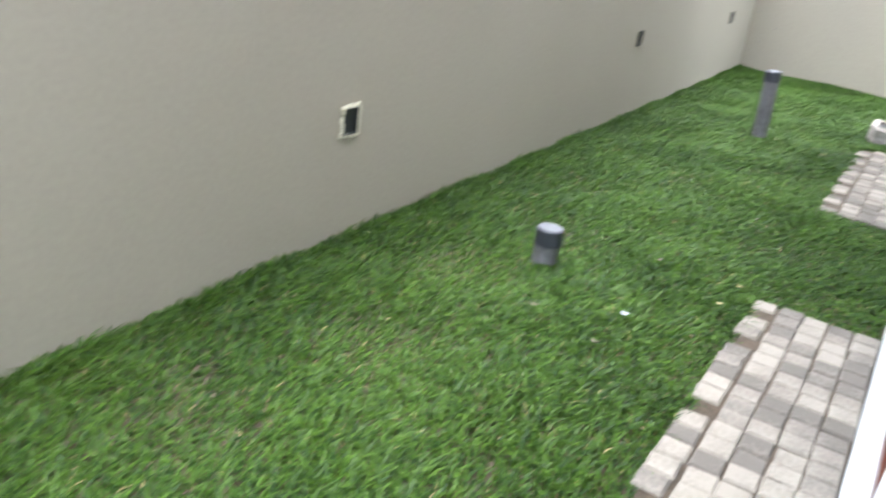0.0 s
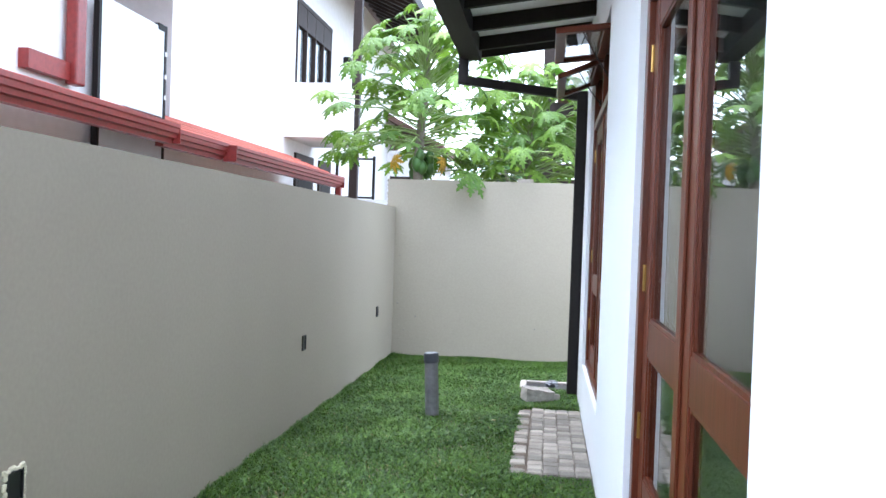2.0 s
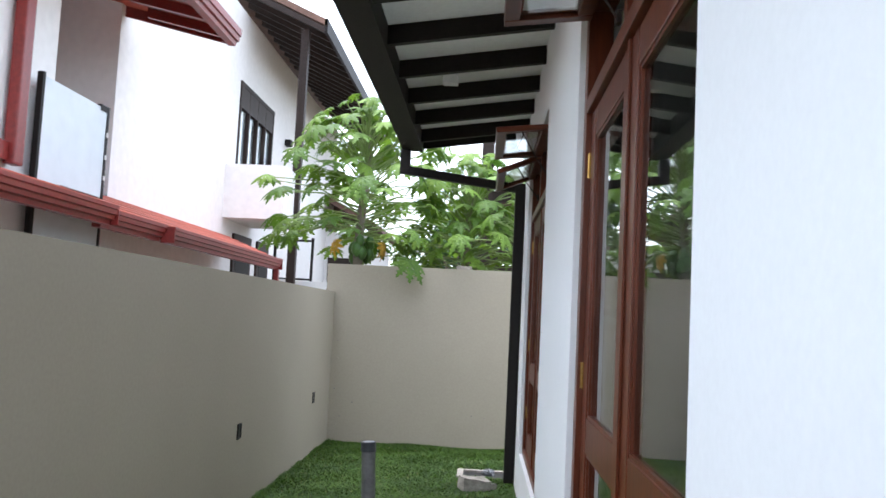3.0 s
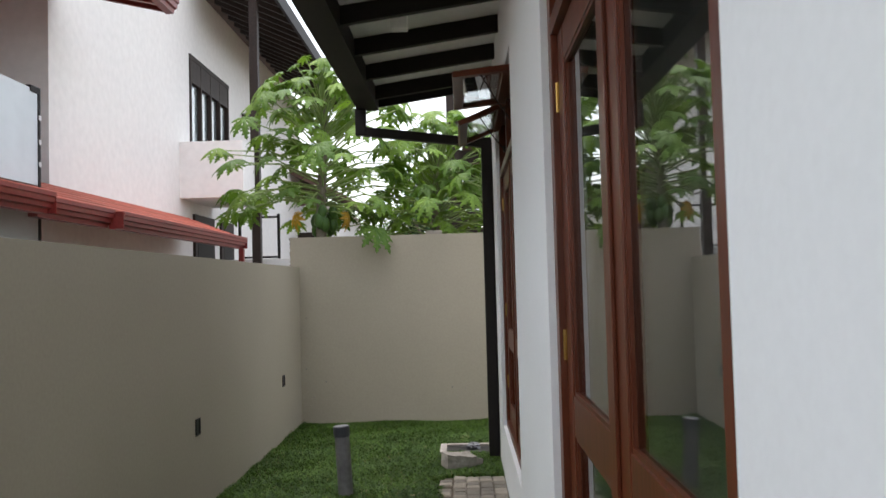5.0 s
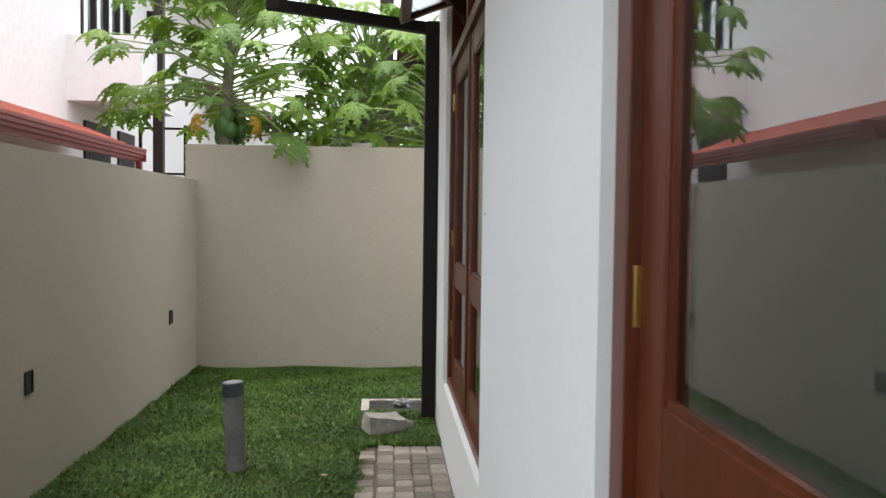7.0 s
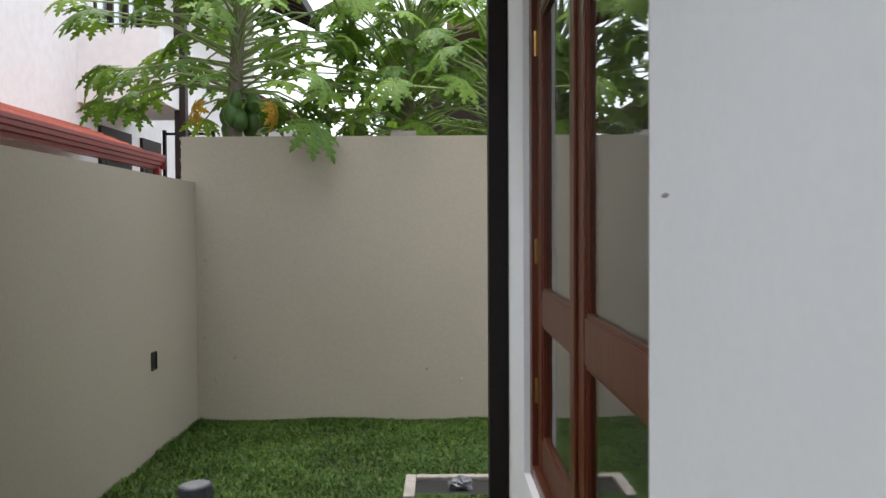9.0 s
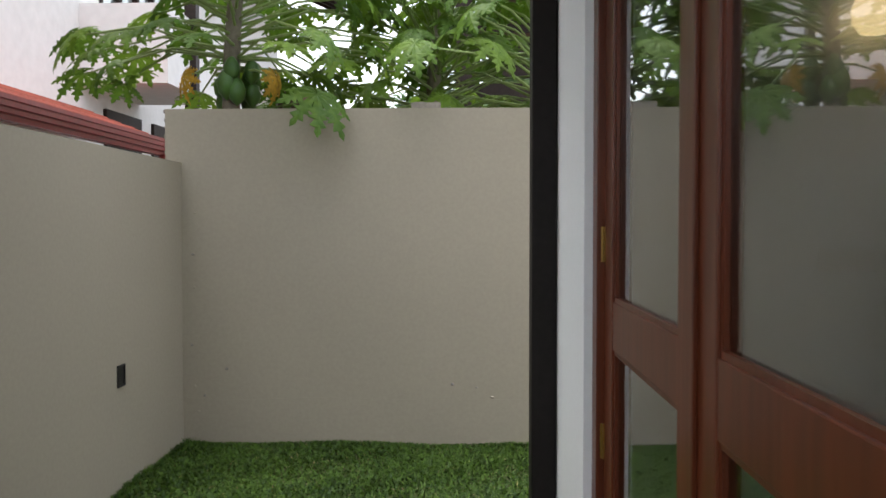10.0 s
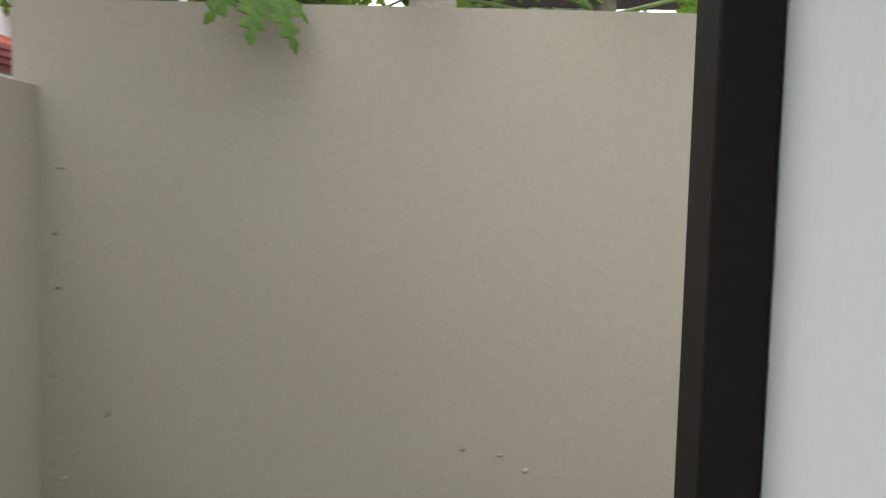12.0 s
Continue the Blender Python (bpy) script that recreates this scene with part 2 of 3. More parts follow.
def window(index, y0, y1, openings):
    win = empty("window_%d" % index, Matrix.Translation((FX, y0, SILL)))
    tagged(win, "tall varnished brown timber window with two glazed casements and open fanlights", "window", kind="structure")
    w, h, f, d = y1 - y0, LINTEL - SILL, 0.08, 0.10
    tz = TRANSOM - SILL
    fr = bmesh.new()
    block(fr, 0, d, 0, f, 0, h, bevel=0.003)
    block(fr, 0, d, w - f, w, 0, h, bevel=0.003)
    block(fr, 0.001, d, f, w - f, 0, 0.055, bevel=0.003)
    block(fr, 0.001, d, f, w - f, h - f, h, bevel=0.003)
    block(fr, 0.001, d, f, w - f, tz, tz + 0.06, bevel=0.003)
    block(fr, 0.002, d, w / 2 - 0.025, w / 2 + 0.025, tz + 0.06, h - f, bevel=0.003)
    part("window_frame", fr, WOOD, win)
    lw, lh = (w - 2 * f) / 2 - 0.003, tz - 0.055 - 0.006
    z_mid0, z_mid1 = 1.035 - SILL - 0.058, 1.165 - SILL - 0.058
    for k in range(2):
        leaf = glazed_leaf(win, "casement", lw, lh, 0.122, ((0, 0.13), (z_mid0, z_mid1), (lh - 0.115, lh)), 0.042, k)
        leaf.location = (LX - FX, f + 0.001 + k * (lw + 0.004), 0.058)
        for hz in (0.25, 0.81, lh - 0.26):   # brass butt hinges on the outer stile
            hb = bmesh.new()
            yk = -0.004 if k == 0 else lw - 0.010
            block(hb, -0.004, -0.0005, yk, yk + 0.014, hz, hz + 0.10)
            tube(hb, [(-0.006, -0.003 if k == 0 else lw + 0.003, hz), (-0.006, -0.003 if k == 0 else lw + 0.003, hz + 0.10)], 0.006, 8)
            part("hinge", hb, BRASS, leaf, "brass butt hinge")
    # meeting strip on the leaf that closes last
    part("meeting_strip", box(LX - FX - 0.010, LX - FX - 0.0005, w / 2 - 0.022, w / 2 + 0.014, 0.06, 0.058 + lh - 0.003, bevel=0.002), WOOD, win)
    # fanlights, hung at the top and pushed open
    sw, sh = (w - 2 * f - 0.05) / 2 - 0.006, h - f - tz - 0.06 - 0.008
    for k in range(2):
        sash = glazed_leaf(win, "fanlight", sw, sh, 0.06, ((0, 0.06), (sh - 0.06, sh)), 0.036, 0)
        y = f + 0.003 + k * (sw + 0.056)
        sash.matrix_local = Matrix.Translation((0.002, y, h - f - 0.004)) @ Matrix.Rotation(radians(openings[k]), 4, "Y") @ Matrix.Translation((0, 0, -sh))
        stay = bmesh.new()   # a brass stay from the sash to the frame
        a = radians(openings[k])
        foot, head = Vector((-0.012, y + 0.05, tz + 0.09)), Vector((-math.sin(a) * sh * 0.55, y + 0.03, h - f - math.cos(a) * sh * 0.55 - 0.02))
        tube(stay, [foot, (foot + head) / 2 + Vector((0, 0, -0.012)), head], 0.004, 8)
        block(stay, -0.014, 0.001, y + 0.03, y + 0.07, tz + 0.07, tz + 0.11)
        part("window_stay", stay, DARKWOOD, win, "thin dark metal window stay")
    return win


window(1, *OPENINGS[0], (86, 84))
window(2, *OPENINGS[1], (84, 68))

# ---- eaves of the house: sloping soffit boards, dark rafters, gutter and downpipe ----
EAVE_X, EAVE_Z, SLOPE = -0.66, 3.15, 0.14
eave = empty("eave_roof", Matrix.Translation((0, 0, 0)))
tagged(eave, "overhanging eave with white soffit and dark rafters", "roof", kind="structure")


def sloped(x):
    return EAVE_Z + (x - EAVE_X) * SLOPE


bm = profile_bar([(EAVE_X, sloped(EAVE_X) + 0.10), (HOUSE + 0.6, sloped(HOUSE + 0.6) + 0.10), (HOUSE + 0.6, sloped(HOUSE + 0.6) + 0.13), (EAVE_X, sloped(EAVE_X) + 0.13)], HOUSE_BACK - 0.1, 7.95)
part("soffit_board", bm, SOFFIT, eave, "white painted soffit board")
bm = profile_bar([(EAVE_X - 0.05, sloped(EAVE_X - 0.05) + 0.135), (5.0, sloped(5.0) + 0.135), (5.0, sloped(5.0) + 0.20), (EAVE_X - 0.05, sloped(EAVE_X - 0.05) + 0.20)], HOUSE_BACK - 0.15, 8.0)
part("roof_covering", bm, BROWNROOF, eave, "brown roof covering")
part("fascia", box(EAVE_X - 0.03, EAVE_X, HOUSE_BACK - 0.1, 7.97, EAVE_Z - 0.06, EAVE_Z + 0.16), BLACK, eave)
y = 7.70
while y > HOUSE_BACK:
    bm = profile_bar([(EAVE_X + 0.001, sloped(EAVE_X) - 0.02), (HOUSE - 0.002, sloped(HOUSE) - 0.02), (HOUSE - 0.002, sloped(HOUSE) + 0.098), (EAVE_X + 0.001, sloped(EAVE_X) + 0.098)], y - 0.025, y + 0.025)
    part("rafter", bm, BLACK, eave)
    y -= 0.70
part("barge_board", profile_bar([(EAVE_X + 0.001, sloped(EAVE_X) - 0.03), (HOUSE + 0.3, sloped(HOUSE + 0.3) - 0.03), (HOUSE + 0.3, sloped(HOUSE + 0.3) + 0.134), (EAVE_X + 0.001, sloped(EAVE_X) + 0.134)], 7.955, 7.985), BLACK, eave)
for yy in (5.93, 2.43):
    part("junction_box", box(-0.38, -0.27, yy, yy + 0.10, sloped(-0.33) + 0.01, sloped(-0.33) + 0.11, bevel=0.006), SOFFIT, eave, "white plastic junction box")

gutter = empty("rain_gutter", Matrix.Translation((-0.78, 0, 3.16)))
tagged(gutter, "black steel box gutter along the eave with square downpipe", "gutter")
GX0, GX1 = -0.09, 0.085
part("trough", profile_bar([(GX0, 0.10), (GX0 - 0.015, 0.10), (GX0 - 0.015, 0.05), (GX0, 0.03), (GX0 + 0.01, -0.04), (GX1, -0.04), (GX1, 0.10), (GX1 - 0.006, 0.10), (GX1 - 0.006, -0.03), (GX0 + 0.016, -0.03), (GX0 + 0.006, 0.04)], HOUSE_BACK - 0.1, 8.10), BLACK, gutter)
part("end_cap", box(GX0 - 0.012, GX1, 8.101, 8.108, -0.04, 0.10), BLACK, gutter)
PY = 8.05
part("outlet", box(-0.10, -0.005, PY - 0.045, PY + 0.045, -0.275, -0.041, bevel=0.006), BLACK, gutter)
arm = Vector((1.10, 0, -0.14))
ang = math.atan2(0.14, 1.10)
part("offset_pipe", box(0, arm.length, -0.04, 0.04, -0.04, 0.04, bevel=0.006, m=Matrix.Translation((-0.06, PY, -0.235)) @ Matrix.Rotation(ang, 4, "Y")), BLACK, gutter)
part("downpipe", box(1.022, 1.117, PY - 0.05, PY + 0.09, -3.15, -0.33, bevel=0.006), BLACK, gutter)


# ---- lawn things ----
def pipe(x, y, height, r, label, lean=0.0):
    p = empty("pipe_stub", pose(x, y, 0, 0, lean, 0))
    tagged(p, label, "pipe", group="pipe stubs in the lawn")
    part("pipe", tube(bmesh.new(), [(0, 0, -0.05), (0.004, 0, height * 0.5), (0.006, 0, height - 0.07)], [r, r * 1.01, r], 20), PVC, p, smooth=False)
    cap = bmesh.new()
    tube(cap, [(0.006, 0, height - 0.078), (0.006, 0, height - 0.074), (0.006, 0, height - 0.006), (0.006, 0, height)], [r + 0.002, r + 0.006, r + 0.006, r + 0.002], 20)
    c = part("cap", cap, PVCDARK, p, "dark grey push-on cap")
    part("cap_top", tube(bmesh.new(), [(0.006, 0, height + 0.0005), (0.006, 0, height + 0.003)], [r - 0.004, r - 0.008], 20), CAPTOP, c)
    return p


pipe(-0.86, 6.80, 0.50, 0.055, "tall weathered grey plastic pipe standing in the lawn", -3.5)
pipe(-1.03, 3.23, 0.17, 0.055, "short grey plastic pipe with dark cap in the lawn")


def wall_box(y, z, filler):
    b = empty("outlet_box", Matrix.Translation((LEFT, y, z)))
    tagged(b, "black recessed outlet box, cream filler round its rim" if filler else "black plastic outlet box let into the wall", "outlet box", group="outlet boxes on the boundary wall")
    w, h, t = 0.045, 0.057, 0.008
    rim = bmesh.new()
    for y0, y1, z0, z1 in ((-w, -w + t, -h, h), (w - t, w, -h, h), (-w + t, w - t, -h, -h + t), (-w + t, w - t, h - t, h)):
        block(rim, 0.0005, 0.010, y0, y1, z0, z1)
    part("rim", rim, PLASTIC, b)
    part("back", box(0.0006, 0.003, -w + t, w - t, -h + t, h - t), PLASTIC, b)
    if filler:
        f = bmesh.new()
        rnd = random.Random(3)
        for k in range(46):
            a = 2 * math.pi * k / 46
            py, pz = 0.060 * max(-0.9, min(0.9, 1.35 * math.cos(a))), 0.064 * max(-0.95, min(0.95, 1.35 * math.sin(a)))
            v = bmesh.ops.create_icosphere(f, subdivisions=1, radius=1.0)["verts"]
            bmesh.ops.transform(f, matrix=Matrix.Translation((0.004, py + rnd.uniform(-0.005, 0.005), pz + rnd.uniform(-0.006, 0.006))) @ Matrix.Diagonal((0.008, rnd.uniform(0.008, 0.014), rnd.uniform(0.007, 0.013), 1)), verts=v)
        part("filler", f, FOAM, b, "crumbly cream filler")
    return b


wall_box(2.755, 0.527, True)
wall_box(6.295, 0.596, False)
wall_box(9.09, 0.594, False)


def rough_block(name, size, m, mat, label, category, seed):
    bm = bmesh.new()
    bmesh.ops.create_cube(bm, size=1.0)
    bmesh.ops.subdivide_edges(bm, edges=bm.edges[:], cuts=5, use_grid_fill=True)
    for v in bm.verts:
        v.co = Vector((v.co.x * size[0], v.co.y * size[1], v.co.z * size[2]))
        v.co += 0.14 * min(size) * Vector(noise.noise_vector(v.co * 9 + Vector((seed, 0, 0)))) + 0.05 * min(size) * Vector(noise.noise_vector(v.co * 40))
    ob = part(name, bm, mat)
    ob.matrix_world = m
    return tagged(ob, label, category)


rough_block("stone_block", (0.25, 0.17, 0.11), pose(-0.03, 7.60, 0.065, 3, 5, 20), CONCRETE, "broken pale concrete block lying on the lawn", "stone", 2)
rough_block("concrete_lump", (0.09, 0.07, 0.06), pose(0.12, 7.68, 0.035, 0, 8, 50), CONCRETE, "small broken concrete lump on the lawn", "stone", 7)
drain = empty("drain_frame", Matrix.Translation((0.10, 8.23, 0)))
tagged(drain, "concrete rim of the rainwater drain under the downpipe", "drain")
for b in ((-0.30, -0.24, -0.10, 0.30), (-0.24, 0.40, 0.24, 0.30), (0.34, 0.40, -0.02, 0.24)):
    part("rim", box(*b, -0.02, 0.034, bevel=0.008), CONCRETE, drain)
# no hole here: the opening's inner shade is a flat black slab
part("pit", box(-0.24, 0.34, -0.02, 0.24, -0.03, 0.012), PLASTIC, drain, "black slab painting the shade inside the drain opening")

bm = bmesh.new()
bmesh.ops.create_icosphere(bm, subdivisions=3, radius=0.06)
for v in bm.verts:
    v.co += 0.035 * Vector(noise.noise_vector(v.co * 28)) + 0.012 * Vector(noise.noise_vector(v.co * 90))
    v.co.z = max(0.0, v.co.z * 0.6 + 0.02)
bag = part("plastic_bag", bm, CAPTOP)
bag.matrix_world = pose(0.10, 8.34, 0.013, 0, 0, 25)
tagged(bag, "crumpled grey plastic bag in the drain opening", "bag")

# a loose half brick on top of the end wall, and a scuff on the house wall
rough_block("brick", (0.18, 0.07, 0.05), pose(-0.27, END + 0.105, 2.121, 0, 0, 4), CONCRETE, "loose pale half brick lying on the end wall", "brick", 4)
bm = bmesh.new()
bmesh.ops.create_icosphere(bm, subdivisions=2, radius=1.0)
for v in bm.verts:
    v.co = Vector((v.co.x * 0.0015, v.co.y * 0.022, v.co.z * 0.004)) + 0.001 * Vector(noise.noise_vector(v.co * 3))
bmesh.ops.translate(bm, vec=(HOUSE, 5.07, 1.457), verts=bm.verts[:])
part("scuff", bm, SHADE_SCUFF_GREY, bpy.data.objects["wall_east"], "small grey scuff")

# litter on the lawn
def litter(x, y, kind, turn):
    bm = bmesh.new()
    outline = [(-0.024, 0), (-0.01, 0.012), (0.012, 0.011), (0.028, 0.002), (0.012, -0.010), (-0.011, -0.009)]
    top = [bm.verts.new((a, b, 0.004 + 0.012 * abs(a) / 0.04)) for a, b in outline]
    low = [bm.verts.new((a, b, 0.0025 + 0.012 * abs(a) / 0.04)) for a, b in outline]
    bm.faces.new(top)
    bm.faces.new(low[::-1])
    for k in range(6):
        bm.faces.new((low[k], low[(k + 1) % 6], top[(k + 1) % 6], top[k]))
    lab = {"pale": "pale dry leaf lying on the lawn", "brown": "brown dry leaf lying on the lawn", "white": "scrap of white paper lying on the lawn"}
    ob = part("fallen_leaf" if kind != "white" else "paper_scrap", bm, {"pale": DRYLEAF, "brown": TRUNK, "white": SKYPALE}[kind])
    ob.matrix_world = pose(x, y, 0.036, 4, 5, turn) @ Matrix.Scale(0.75, 4)
    tagged(ob, lab[kind], "leaf" if kind != "white" else "paper", group="litter on the lawn")


for x, y, kind, turn in ((-0.35, 6.55, "pale", 10), (-0.28, 3.35, "pale", 40), (-0.55, 2.95, "white", 10), (-0.62, 3.6, "brown", 70), (-0.25, 3.6, "pale", 150), (-0.85, 2.75, "brown", 20), (-0.4, 4.6, "brown", 95), (-0.55, 2.65, "brown", 160)):
    litter(x, y, kind, turn)


# ---- inside, seen through the glass: a lit wall lamp and a row of switches ----
GLOW = bpy.data.materials.new("warm_lamp_shade")
GLOW.use_nodes = True
_g = GLOW.node_tree.nodes["Principled BSDF"]
_g.inputs["Base Color"].default_value = (0.9, 0.75, 0.5, 1)
_g.inputs["Emission Color"].default_value = (1.0, 0.72, 0.38, 1)
_g.inputs["Emission Strength"].default_value = 0.4
lamp = empty("wall_lamp", Matrix.Translation((1.47, HOUSE_END - 0.2, 2.12)))
tagged(lamp, "lit warm glass wall lamp inside the house", "lamp")
part("bracket", box(-0.03, 0.03, -0.09, 0.0, -0.02, 0.02, bevel=0.005), BRASS, lamp)
part("shade", tube(bmesh.new(), [(0, -0.1, z) for z in (-0.06, -0.055, -0.02, 0.03, 0.07)], [0.02, 0.06, 0.085, 0.09, 0.075], 20), GLOW, lamp, "glowing warm glass shade", smooth=True)
plate = empty("switch_plate", Matrix.Translation((1.44, HOUSE_END - 0.2, 1.24)))
tagged(plate, "pale four-gang switch plate on the room wall", "switch")
part("plate", box(-0.13, 0.13, -0.012, 0.0, -0.04, 0.04, bevel=0.004), OLDWHITE, plate)
for k in range(4):
    part("rocker", box(-0.115 + 0.06 * k, -0.07 + 0.06 * k, -0.017, -0.0125, -0.028, 0.028, bevel=0.002), OLDWHITE, plate)

# ---- neighbour's house over the boundary wall ----
house = empty("neighbour_house", Matrix.Translation((-5, 15, 0)))
tagged(house, "white two-storey house with balcony and dark brown rafters", "house")
NX = -5.0


def hpart(name, bm, mat, label="", parent=None):
    bmesh.ops.translate(bm, vec=(5, -15, 0), verts=bm.verts[:])
    return part(name, bm, mat, parent or house, label)


for p in ((NX - 0.2, NX, 10.75, 16.2, 0, 7.4), (NX - 0.2, NX, 16.2, 18.85, 0, 4.1), (NX - 0.2, NX, 16.2, 18.85, 6.0, 7.4), (NX - 0.2, NX, 18.85, 27, 0, 7.4),
          (-11, NX - 0.2, 10.75, 10.95, 0, 7.4), (-11, NX - 0.2, 26.8, 27, 0, 7.4), (-11.2, -11, 10.95, 27, 0, 7.4)):
    hpart("wall", box(*p), OLDWHITE)
hpart("balcony", box(NX + 0.001, -3.85, 15.6, 17.6, 3.20, 4.22), OLDWHITE, "white plastered balcony parapet")
hpart("column", box(-3.92, -3.76, 16.45, 16.6, 0, 7.15), DARKWOOD, "dark brown steel column")


def dark_window(y0, y1, z0, z1, bars, x=NX):
    w = hpart("window", box(x - 0.06, x + 0.03, y0, y1, z1 - 0.09, z1), DARKWOOD, "dark brown timber window")

    def piece(name, bm, mat, label=""):
        bmesh.ops.translate(bm, vec=(5, -15, 0), verts=bm.verts[:])
        part(name, bm, mat, w, label).visible_shadow = name != "pane"
    piece("sill", box(x - 0.06, x + 0.03, y0, y1, z0, z0 + 0.09), DARKWOOD)
    for k in range(bars + 1):
        yy = y0 + 0.05 + (y1 - y0 - 0.1) * k / bars
        piece("mullion", box(x - 0.058, x + 0.026, yy - 0.035, yy + 0.035, z0 + 0.09, z1 - 0.09), DARKWOOD)
    piece("transom", box(x - 0.055, x + 0.022, y0 + 0.1, y1 - 0.1, z1 - 0.52, z1 - 0.091), DARKWOOD)
    piece("pane", box(x - 0.05, x - 0.04, y0 + 0.05, y1 - 0.05, z0 + 0.05, z1 - 0.05), GLASS, "window glass")
    # pale sheet added to brighten the panes as the white sky's reflection would
    piece("curtain", box(x - 0.07, x - 0.062, y0, y1, z0, z1), SKYPALE, "pale sheet behind the panes in place of reflected sky")


dark_window(16.2, 18.85, 4.1, 6.0, 4)
for a, b in ((16.3, 17.55), (18.05, 19.0)):
    fr = box(NX + 0.001, NX + 0.05, a, b, 0.0, 2.97)
    hpart("door", fr, DARKWOOD, "dark brown timber door")
    hpart("door_panel", box(NX + 0.051, NX + 0.056, a + 0.15, b - 0.15, 0.2, 2.8), BLACK)
# roof with rafters showing below
hpart("roof", profile_bar([(-3.35, 7.15), (-8.1, 9.3), (-12.6, 7.15), (-12.6, 7.28), (-8.1, 9.45), (-3.35, 7.28)], 16.2, 28), BROWNROOF, "brown tiled roof")
hpart("eave_board", box(-3.4, -3.34, 16.2, 28, 7.02, 7.30), BLACK)
yy = 16.22
while yy < 28:
    hpart("rafter", profile_bar([(-3.41, 7.03), (-5.3, 7.89), (-5.3, 8.01), (-3.41, 7.145)], yy, yy + 0.09), DARKWOOD)
    yy += 0.55
hpart("wall_lamp", box(NX + 0.0, NX + 0.16, 20.0, 20.25, 5.48, 5.63, bevel=0.02), BLACK, "small black wall lamp")
# nearer wing: recessed terrace with pale screen, red downpipe
for p in ((-6.6, -6.4, 4.5, 10.7, 0, 5.75), (-6.4, -4.6, 3.6, 8.45, 0, 3.6), (-4.75, -4.6, 3.6, 8.45, 3.6, 5.3), (-4.95, -4.8, 8.45, 10.7, 0, 2.6)):
    hpart("wing_wall", box(*p), OLDWHITE)
# the recess's shade is put into this wall's grey colour
hpart("terrace_back", box(-6.38, -6.2, 8.46, 10.7, 2.6, 5.6), SHADE_SCUFF_GREY, "terrace back wall with its shade painted in grey")
hpart("terrace_screen", box(-4.50, -4.46, 8.02, 9.4, 0.0, 3.72), SKYPALE, "pale sheet screen")
for a in (7.95, 9.4):
    post = hpart("screen_post", box(-4.51, -4.45, a, a + 0.05, 0.0, 3.75), BLACK, "black steel post")
    if a > 9:   # the outer pipe has a short arm at its head and clips down its length
        hpart("arm", box(-4.51, -4.45, a - 0.16, a - 0.001, 3.68, 3.75), BLACK, "", post)
        for z in (2.62, 2.9, 3.14, 3.4):
            hpart("clip", box(-4.449, -4.44, a + 0.005, a + 0.045, z, z + 0.05), SOFFIT, "white pipe clip", post)
hpart("red_downpipe", box(-4.56, -4.44, 7.55, 7.72, 2.75, 5.35, bevel=0.02), RED, "red square downpipe")
hpart("red_band", box(-4.598, -4.5, 6.9, 7.549, 2.78, 2.95), RED)
hpart("wing_roof", profile_bar([(-3.45, 5.13), (-7.0, 5.95), (-7.0, 6.08), (-3.45, 5.26)], 3.5, 10.85), REDTILE, "red tiled wing roof")
hpart("wing_gutter", profile_bar([(-3.58, 5.0), (-3.48, 5.0), (-3.47, 5.05), (-3.44, 5.06), (-3.43, 5.12), (-3.41, 5.13), (-3.41, 5.22), (-3.58, 5.22)], 3.5, 10.9), RED, "moulded red gutter")
hpart("barge_board", profile_bar([(-3.59, 5.02), (-5.0, 5.35), (-5.0, 5.50), (-3.59, 5.17)], 10.86, 10.9), RED, "red barge board")
yy = 4.0
while yy < 10.8:
    hpart("wing_rafter", profile_bar([(-3.581, 5.03), (-4.59, 5.26), (-4.59, 5.38), (-3.581, 5.15)], yy, yy + 0.08), RED)
    yy += 0.6

# lean-to roof beyond the boundary wall with red moulded gutters
lean = empty("lean_to_roof", Matrix.Translation((-3.9, 8, 2)))
tagged(lean, "low red tiled lean-to roof with moulded red gutters", "roof")
PROFILE = [(0.0, -0.10), (0.09, -0.10), (0.10, -0.055), (0.135, -0.045), (0.14, -0.005), (0.165, 0.005), (0.168, 0.05), (0.18, 0.06), (0.18, 0.10), (0.165, 0.10), (0.15, 0.02), (0.02, -0.05), (0.012, 0.10), (0.0, 0.10)]


def lean_gutter(p, length, turn=0.0):
    """A moulded gutter of one length that runs along +y from p, turned in plan by some degrees."""
    ob = part("gutter", profile_bar(PROFILE, 0, length), RED, lean, "moulded red gutter")
    ob.matrix_local = lean.matrix_world.inverted() @ pose(*p, 0, 0, turn)
    return ob


def lp(name, bm, mat, label="", parent=None):
    bmesh.ops.translate(bm, vec=(3.9, -8, -2), verts=bm.verts[:])
    return part(name, bm, mat, parent or lean, label)


lean_gutter((-3.98, 0.0, 2.40), 8.45)
lean_gutter((-4.08, 8.45, 2.375), 1.62)
lean_gutter((-3.98, 10.07, 2.36), 5.58)
for y, z in ((8.451, 2.40), (10.069, 2.36), (15.651, 2.36)):   # stop ends
    lp("stop_end", box(-3.978, -3.806, y - 0.008 if y > 10 else y, y if y > 10 else y + 0.008, z - 0.098, z + 0.098), RED)


